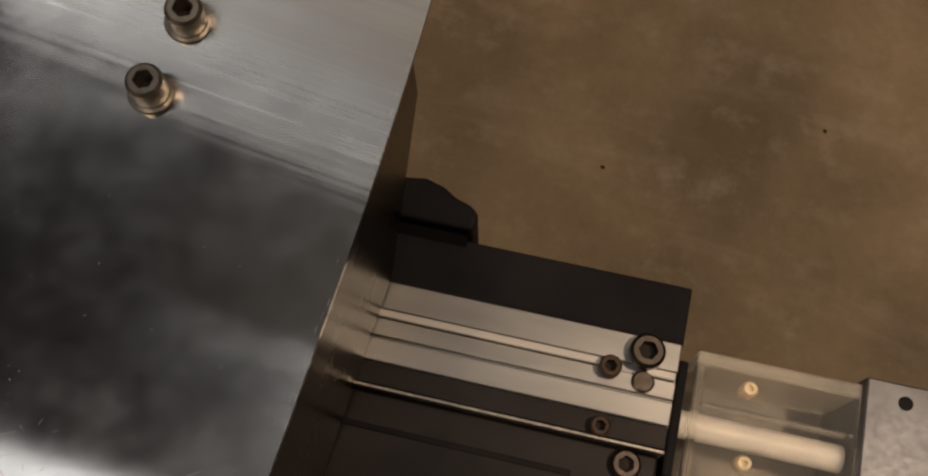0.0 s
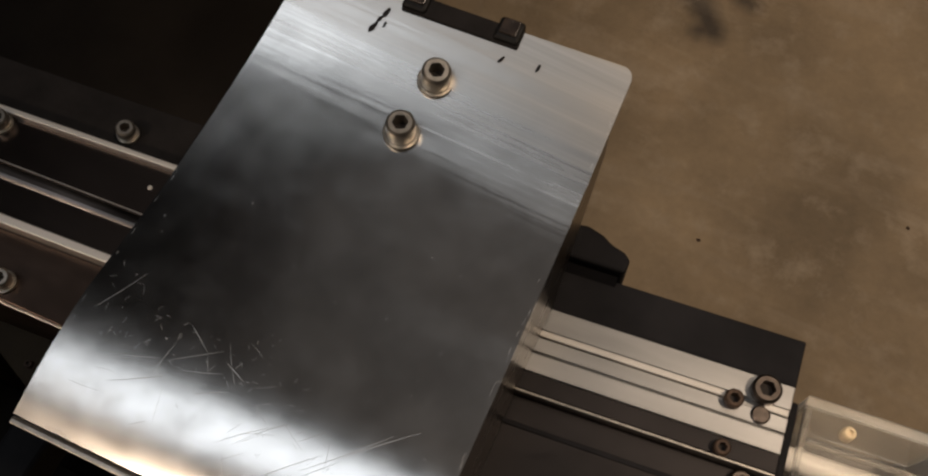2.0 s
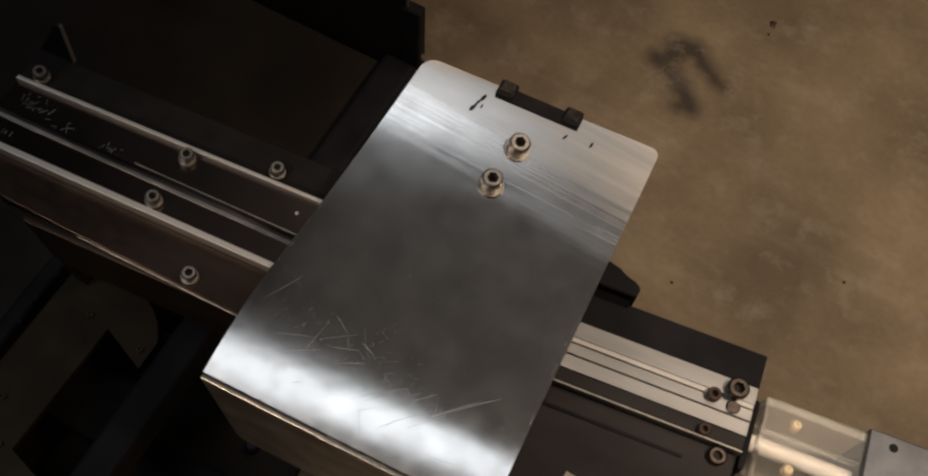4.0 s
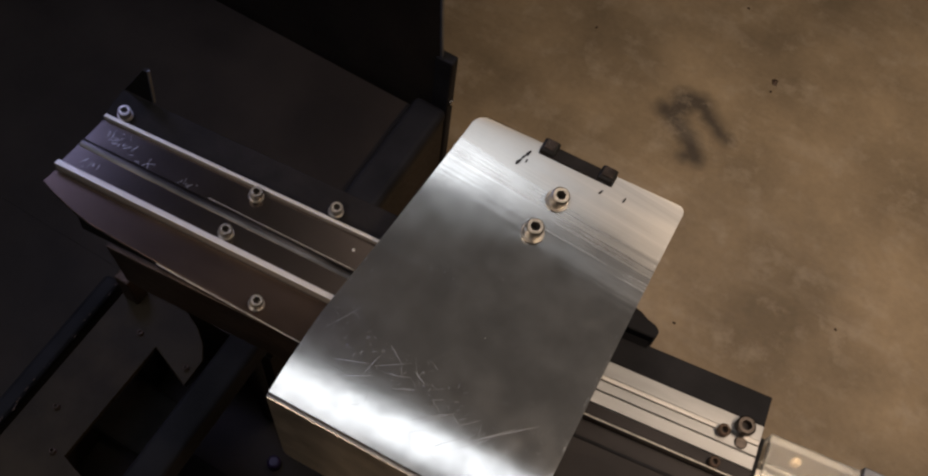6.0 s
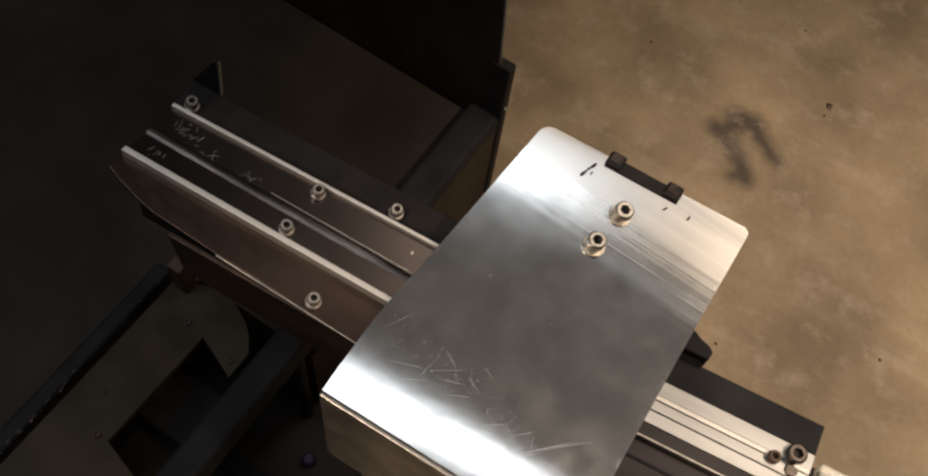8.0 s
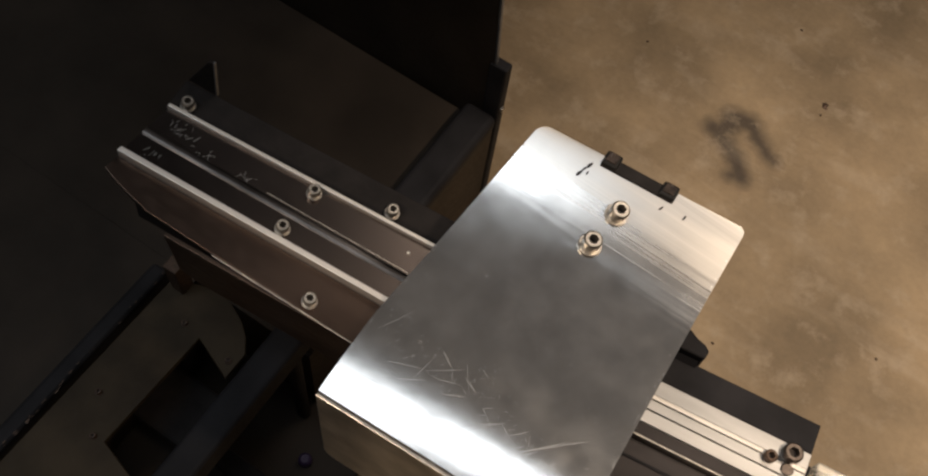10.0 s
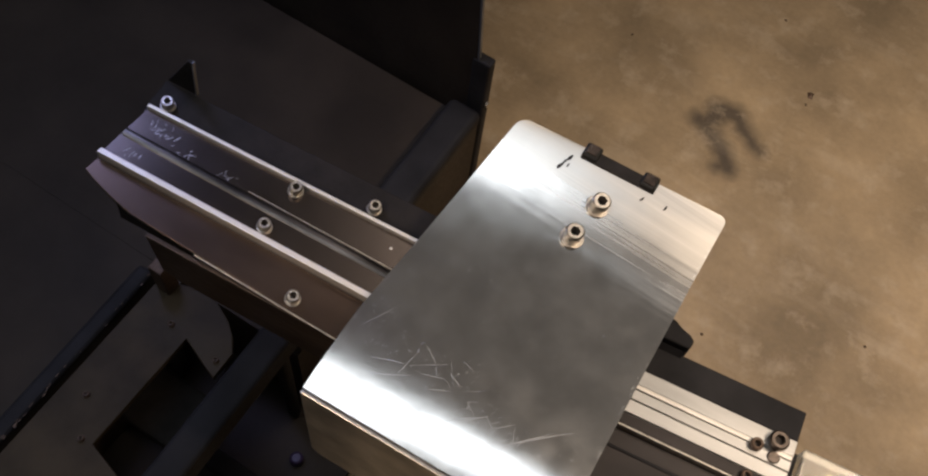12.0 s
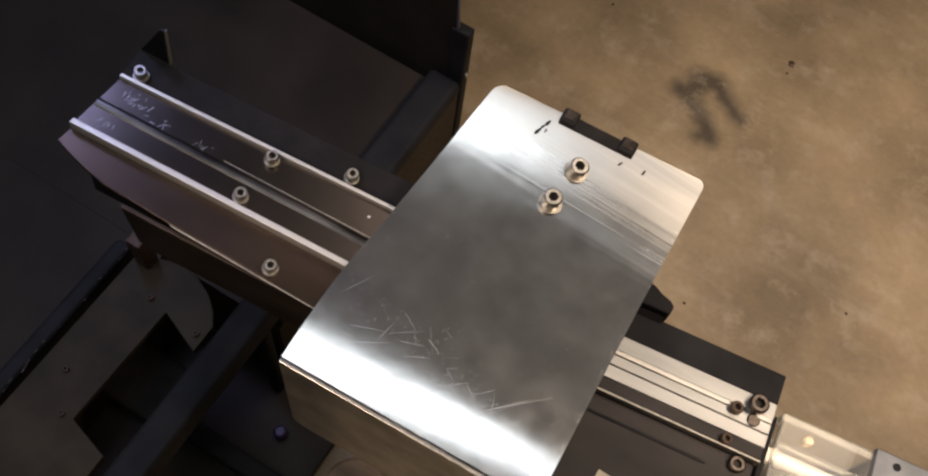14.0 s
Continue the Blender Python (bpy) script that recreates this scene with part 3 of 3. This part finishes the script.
def actuator():
    act = thing("linear_actuator", "aluminium linear actuator with grooved top and black side bar", "actuator", at=(0.06, 0.13, 0))
    act.rotation_euler = (0, 0, ACT_TURN)
    a, n, z = 0.050, 0.197, ACT_TOP
    part("body", block(a, n, -0.0375, 0.0005, 0.262, z - 0.0032), ALU, act)
    part("strip", block(a, n, -0.0092, 0.0012, z - 0.0030, z, 0.0004), ALU, act, "pale aluminium strip")
    part("ridge", block(a, n - 0.027, -0.0125, -0.0094, z - 0.0030, z + 0.0009, 0.0006, 3), EDGE, act, "bright worn ridge")
    part("ridge_end", block(n - 0.011, n - 0.0005, -0.0125, -0.0094, z - 0.0030, z + 0.0009, 0.0005, 2), EDGE, act, "bright worn ridge")
    part("strip", block(a, n, -0.0192, -0.0127, z - 0.0030, z - 0.0004, 0.0004), ALU, act)
    part("strip", block(a, n, -0.0284, -0.0200, z - 0.0030, z - 0.0006, 0.0004), ALU, act)
    part("strip", block(a, n, -0.0366, -0.0287, z - 0.0030, z - 0.0012, 0.0004), STAINED, act, "dark stained strip")
    part("front_ridge", block(a, n, -0.0383, -0.0369, 0.300, z - 0.0002, 0.0004), SCREW, act)
    part("bed_plate", block(0.0, n - 0.001, -0.1150, -0.0386, 0.290, z - 0.006, 0.0010), STAINED, act, "dark stained bed plate")
    part("bed_step", block(0.0, n - 0.030, -0.0520, -0.0500, z - 0.0058, z - 0.0050, 0.0003), BLACK, act)
    part("side_bar", block(0.040, n + 0.0012, 0.0015, 0.0242, 0.238, z - 0.0045, 0.0008), BLACK, act, "black painted side bar")
    tag = part("label_plate", block(-0.007, 0.007, -0.005, 0.005, 0.0, 0.0006), CREAM, act, "cream label plate")
    tag.matrix_basis = pose(0.116, -0.0885, z - 0.0060, 0, 0, -8)
    for px, py, d, h, m, dz in ((0.1850, -0.0048, 0.0125, 0.0058, SCREW_DARK, 0), (0.1732, -0.0128, 0.0080, 0.0050, RUST, 0), (0.1735, -0.0338, 0.0070, 0.0045, RUST, -0.0012), (0.1850, -0.0440, 0.0105, 0.0040, SCREW_DARK, -0.0060)):
        cap_screw(act, (px, py, z + dz), d, h, 0, mat=m)
    # small disc standing in for the screw's reflection in the polished strip
    mirror_disc = part("screw_reflection", lathe([(0.0040, -0.001), (0.0040, 0.0006), (0.0033, 0.0010)], 20), SCREW_DARK, act)
    mirror_disc.location = (0.1856, -0.0150, z)
    return act


actuator()


def coupling():
    cap = thing("coupling_guard", "yellowed clear plastic coupling guard at the actuator end", "guard", at=(0.06, 0.13, 0))
    cap.rotation_euler = (0, 0, ACT_TURN)
    x0, x1, z = 0.2050, 0.2640, ACT_TOP - 0.0095
    # shell: top, back, front and end walls of clear plastic
    part("top_wall", block(x0, x1, -0.0600, 0.0036, z - 0.0030, z, 0.0009), CLEAR, cap)
    part("back_wall", block(x0, x1, -0.0012, 0.0036, z - 0.0434, z - 0.0032, 0.0009), AMBER, cap, "yellowed clear wall")
    part("near_wall", block(x0, x0 + 0.0035, -0.0600, -0.0014, z - 0.0434, z - 0.0032, 0.0009), CLEAR, cap)
    part("rib", block(x0 + 0.0040, x1 - 0.0010, -0.0158, -0.0146, z - 0.0100, z - 0.0032, 0.0003), CLEAR, cap)
    for ob in cap.children:
        ob.visible_shadow = False
    part("tray", block(x0 + 0.0005, x1 - 0.0005, -0.0600, -0.0014, z - 0.0495, z - 0.0437), TRAY, cap)
    rod = part("shaft", lathe([(0.0048, -0.012), (0.0052, -0.0115), (0.0052, 0.0580), (0.0048, 0.0585)], 24), WHITE, cap, "pale bright shaft", True)
    rod.matrix_basis = pose(x0, -0.0220, z - 0.0160, 0, 90, 0)
    for x, y in ((0.2255, -0.0060), (0.2268, -0.0330)):
        s = part("plastic_screw", lathe([(0.0028, 0), (0.0030, 0.0005), (0.0030, 0.006), (0.0022, 0.0075), (0.0012, 0.0075), (0.0012, 0.006)], 18), AMBER2, cap, "cream plastic screw")
        s.location = (x, y, z - 0.0115)
    gap = thing("end_seal", "black rubber seal between actuator and guard", "seal", at=(0.06, 0.13, 0))
    gap.rotation_euler = (0, 0, ACT_TURN)
    part("ring", block(0.1985, 0.2022, -0.0440, -0.0015, 0.262, z - 0.001, 0.001), BLACK, gap)
    end = thing("end_block", "scuffed grey-blue metal end block", "end block", at=(0.06, 0.13, 0))
    end.rotation_euler = (0, 0, ACT_TURN)
    part("body", block(0.2652, 0.325, -0.065, 0.0070, 0.25, z, 0.0008), PAINT, end)
    hole = part("hole", lathe([(0.0026, 0), (0.0026, 0.0003), (0.0020, 0.0004)], 18), BLACK, end)
    hole.location = (0.2792, 0.0, z)


AMBER = material("yellowed_plastic", (0.97, 0.94, 0.86), 0.10, 0.0, 0.04, 30, (1, 1, 1), 0.0, 60, 0.05)
AMBER.node_tree.nodes["Principled BSDF"].inputs["Transmission Weight"].default_value = 0.85
TRAY = material("grey_brown_tray", (0.16, 0.145, 0.125), 0.5, 0.3, 0.3, 60)
AMBER2 = material("cream_plastic", (0.70, 0.56, 0.36), 0.4, 0.0, 0.2, 200)
coupling()


def bracket():
    br = thing("rear_bracket", "black moulded bracket on the side bar behind the cover", "bracket", at=(0.06, 0.13, 0))
    br.rotation_euler = (0, 0, ACT_TURN)
    z = ACT_TOP
    part("body", prism([(0.070, 0.0245), (0.070, 0.0360), (0.0860, 0.0400), (0.0940, 0.0412), (0.1015, 0.0390), (0.1060, 0.0360), (0.1125, 0.0340), (0.1160, 0.0310), (0.1150, 0.0245)], "z", 0.290, z + 0.008, 0.0015), BLACK, br)
    part("fillet", prism([(0.0243, z - 0.0043), (0.0243, z + 0.001), (0.0215, z - 0.0043)], "x", 0.074, 0.113), BLACK, br)


bracket()


def machine_base():
    base = thing("machine_base", "dark brown painted machine base with a black edge tube", "machine base")
    part("body", block(-1.6, -0.0860, 0.080, 0.3620, 0.0, 0.128), BROWN, base)
    part("side_box", block(-1.6, -0.2070, -0.9, 0.0798, 0.0, 0.128), BROWN, base)
    part("edge_tube", block(-0.1180, -0.0842, 0.080, 0.3640, 0.1285, 0.148, 0.006, 3), BLACK, base)
    part("corner_post", block(-0.1030, -0.0845, 0.3650, 0.3760, 0.0, 0.215, 0.002), BLACK, base)
    part("back_panel", prism([(-1.6, 0.0), (-0.0985, 0.0), (-0.0985, 0.215), (-0.1745, 1.3), (-1.6, 1.3)], "y", 0.3660, 0.3690), BROWN, base)
    part("panel_trim", prism([(-0.0983, 0.216), (-0.0960, 0.216), (-0.1720, 1.3), (-0.1743, 1.3)], "y", 0.3658, 0.3692, 0.0004), PAINT, base, "pale metal trim")
    part("bolt", lathe([(0.003, 0), (0.003, 0.002), (0.002, 0.0025)], 12), SCREW, base).matrix_basis = pose(-0.0842, 0.3690, 0.155, 0, 90, 0)


machine_base()


def frame_arm():
    arm = thing("support_frame", "dark brown steel support frame with black tubes", "frame")
    z = 0.207
    pts = [(-0.1930, -0.36), (-0.1880, 0.050), (-0.165, 0.0590), (-0.142, 0.0610), (-0.1235, 0.0530), (-0.1130, 0.045), (-0.1045, 0.0340), (-0.1045, 0.0115),
           (-0.1400, 0.0245), (-0.1425, -0.0725), (-0.1080, -0.0815), (-0.1090, -0.36)]
    part("plate", prism(pts, "z", z - 0.006, z, 0.0006), BROWN2, arm, "brown painted plate with a long slot")
    part("tube", block(-0.1010, -0.0760, -0.36, 0.078, z - 0.03, z, 0.004, 3), BLACK, arm)
    part("tube", block(-0.2075, -0.1940, -0.36, 0.052, z - 0.03, z + 0.004, 0.004, 3), BLACK, arm)
    part("foot_tube", block(-0.24, -0.003, -0.022, -0.003, 0.012, 0.030, 0.004, 3), BLACK, arm)
    part("crossbar", block(-0.1930, -0.1015, -0.040, 0.010, 0.13, 0.145, 0.003), RUBBER, arm)
    rnd = random.Random(6)
    bm = bmesh.new()
    for k in range(60):
        x, y, r = -0.1941 + rnd.gauss(0, 0.0008), rnd.uniform(-0.30, 0.050), rnd.uniform(0.0003, 0.0012)
        c = [bm.verts.new((x + r * math.cos(a) * rnd.uniform(0.4, 0.9), y + r * math.sin(a) * rnd.uniform(0.8, 3.0), z + 0.0046)) for a in (0, 1.2, 2.4, 3.6, 4.8)]
        bm.faces.new(c)
    tagged(part("chipped_paint", bm, RUST, arm), kind="stuff")
    for x, y in ((-0.1560, 0.0270), (-0.1700, -0.0480), (-0.1510, -0.074), (-0.1110, 0.0230)):
        cap_screw(arm, (x, y, z), 0.0045, 0.0026, 0.0006, 1.2, mat=RUST)
    part("rail_bracket", block(-0.184, -0.172, 0.0440, 0.056, z, 0.245, 0.001), RUST, arm, "worn rusty tab")
    part("leg", block(-0.0950, -0.0830, 0.060, 0.0695, 0.0045, z - 0.031, 0.003), BLACK, arm)
    part("leg", block(-0.2065, -0.1950, 0.028, 0.048, 0.0045, z - 0.031, 0.003), BLACK, arm)


BROWN2 = material("brown_primer", (0.052, 0.037, 0.021), 0.6, 0.0, 0.45, 25, (1, 1, 1), 0.1, 300, gloss=0.2)
frame_arm()


def floor_clutter():
    wood = thing("wooden_block", "weathered round wooden block on the floor", "wood block", at=(0.037, 0.010, 0))
    bm = lathe([(0.030, 0), (0.031, 0.004), (0.030, 0.082), (0.026, 0.087), (0.012, 0.088)], 28)
    for v in bm.verts:
        v.co += Vector(noise.noise_vector(v.co * 60)) * 0.0018
    part("body", bm, WOOD, wood)
    # dark sheet added where the floor under the rail lies in shade
    tray = thing("floor_shade_sheet", "dark brown sheet for the shaded floor under the rail", "tray")
    part("bottom", block(-1.3, -0.0160, -0.9, 0.0790, 0.0, 0.004), BROWN, tray)
    part("rim", block(-0.0158, -0.0140, -0.9, 0.0790, 0.0, 0.012, 0.0004), BROWN, tray)
    cap = thing("plastic_cap", "small dark purple plastic cap lying on the floor", "cap", at=(-0.060, 0.030, 0.004))
    part("body", lathe([(0.006, 0), (0.0065, 0.001), (0.006, 0.009), (0.004, 0.011)], 18), PURPLE, cap)
    bits = bmesh.new()
    rnd = random.Random(2)
    for k in range(9):
        x, y, r = rnd.uniform(-0.1, 0.5), rnd.uniform(0.3, 1.1), rnd.uniform(0.0008, 0.0026)
        if k < 4:
            x, y, r = ((0.176, 0.705, 0.005), (0.177, 0.689, 0.002), (0.200, 0.359, 0.0018), (0.348, 0.443, 0.0018))[k]
        vs = [bits.verts.new((x + r * math.cos(a) * rnd.uniform(0.5, 1.3), y + r * math.sin(a) * rnd.uniform(0.5, 1.3), 0.0006)) for a in (k2 * 0.9 for k2 in range(7))]
        c = bits.verts.new((x, y, 0.0006 + r * 0.5))
        for i in range(7):
            bits.faces.new((vs[i], vs[(i + 1) % 7], c))
    tagged(part("grit", bits, RUST), "dark grit scattered on the concrete floor", "grit", kind="stuff")


floor_clutter()


def glow(colour, strength):
    m = bpy.data.materials.new("flash_panel_glow")
    m.use_nodes = True
    b = m.node_tree.nodes["Principled BSDF"]
    b.inputs["Emission Color"].default_value = (*colour, 1)
    b.inputs["Emission Strength"].default_value = strength
    return m


# ---- unseen glowing panel, added to flash blue light on the open rail end ----
def beacon():
    stand = thing("flash_panel_rod", "black drop rod added to hold the unseen flash panel", "lamp rod", at=(-0.325, 0.165, 0))
    part("rod", lathe([(0.022, 0.852), (0.022, 0.858), (0.007, 0.862), (0.007, 2.690), (0.03, 2.694), (0.03, 2.6995)], 20), BLACK, stand)
    head = thing("flash_panel", "unseen tipping panel added for the blue-white flashes on the rail", "beacon")
    part("shell", block(-0.030, 0.0, -0.070, 0.070, -0.200, 0.0, 0.004), BLACK, head)
    part("lens", block(0.0003, 0.004, -0.062, 0.062, -0.190, -0.010, 0.001), GLOW, head, "glowing blue-white lens")
    part("hood", block(0.0003, 0.020, -0.070, 0.070, -0.2000, -0.1980), BLACK, head)
    return head


GLOW = glow((0.45, 0.52, 1.0), 12.0)
FLASH_PANEL = beacon()


def motions():
    # turned down to the rail while it flashes, tipped up to the ceiling in between
    on, half, off = 55.0, -3.0, -61.0
    flashes = ((5.6, 6.5, 0.05), (11.0, 11.0, 0.05), (11.4, 12.65, 0.1), (14.0, 14.0, 0.05))
    rows = [(0.0, off)]
    for a, b, step in flashes:
        rows += [(a - 2 * step, off), (a - step, half), (a, on)]
        if b < 14.0:
            rows += ([(b, on)] if b > a else []) + [(b + step, half), (b + 2 * step, off)]
    walk(FLASH_PANEL, [(t, pose(-0.325, 0.165, 0.850, 0, a, -30)) for t, a in rows])


motions()
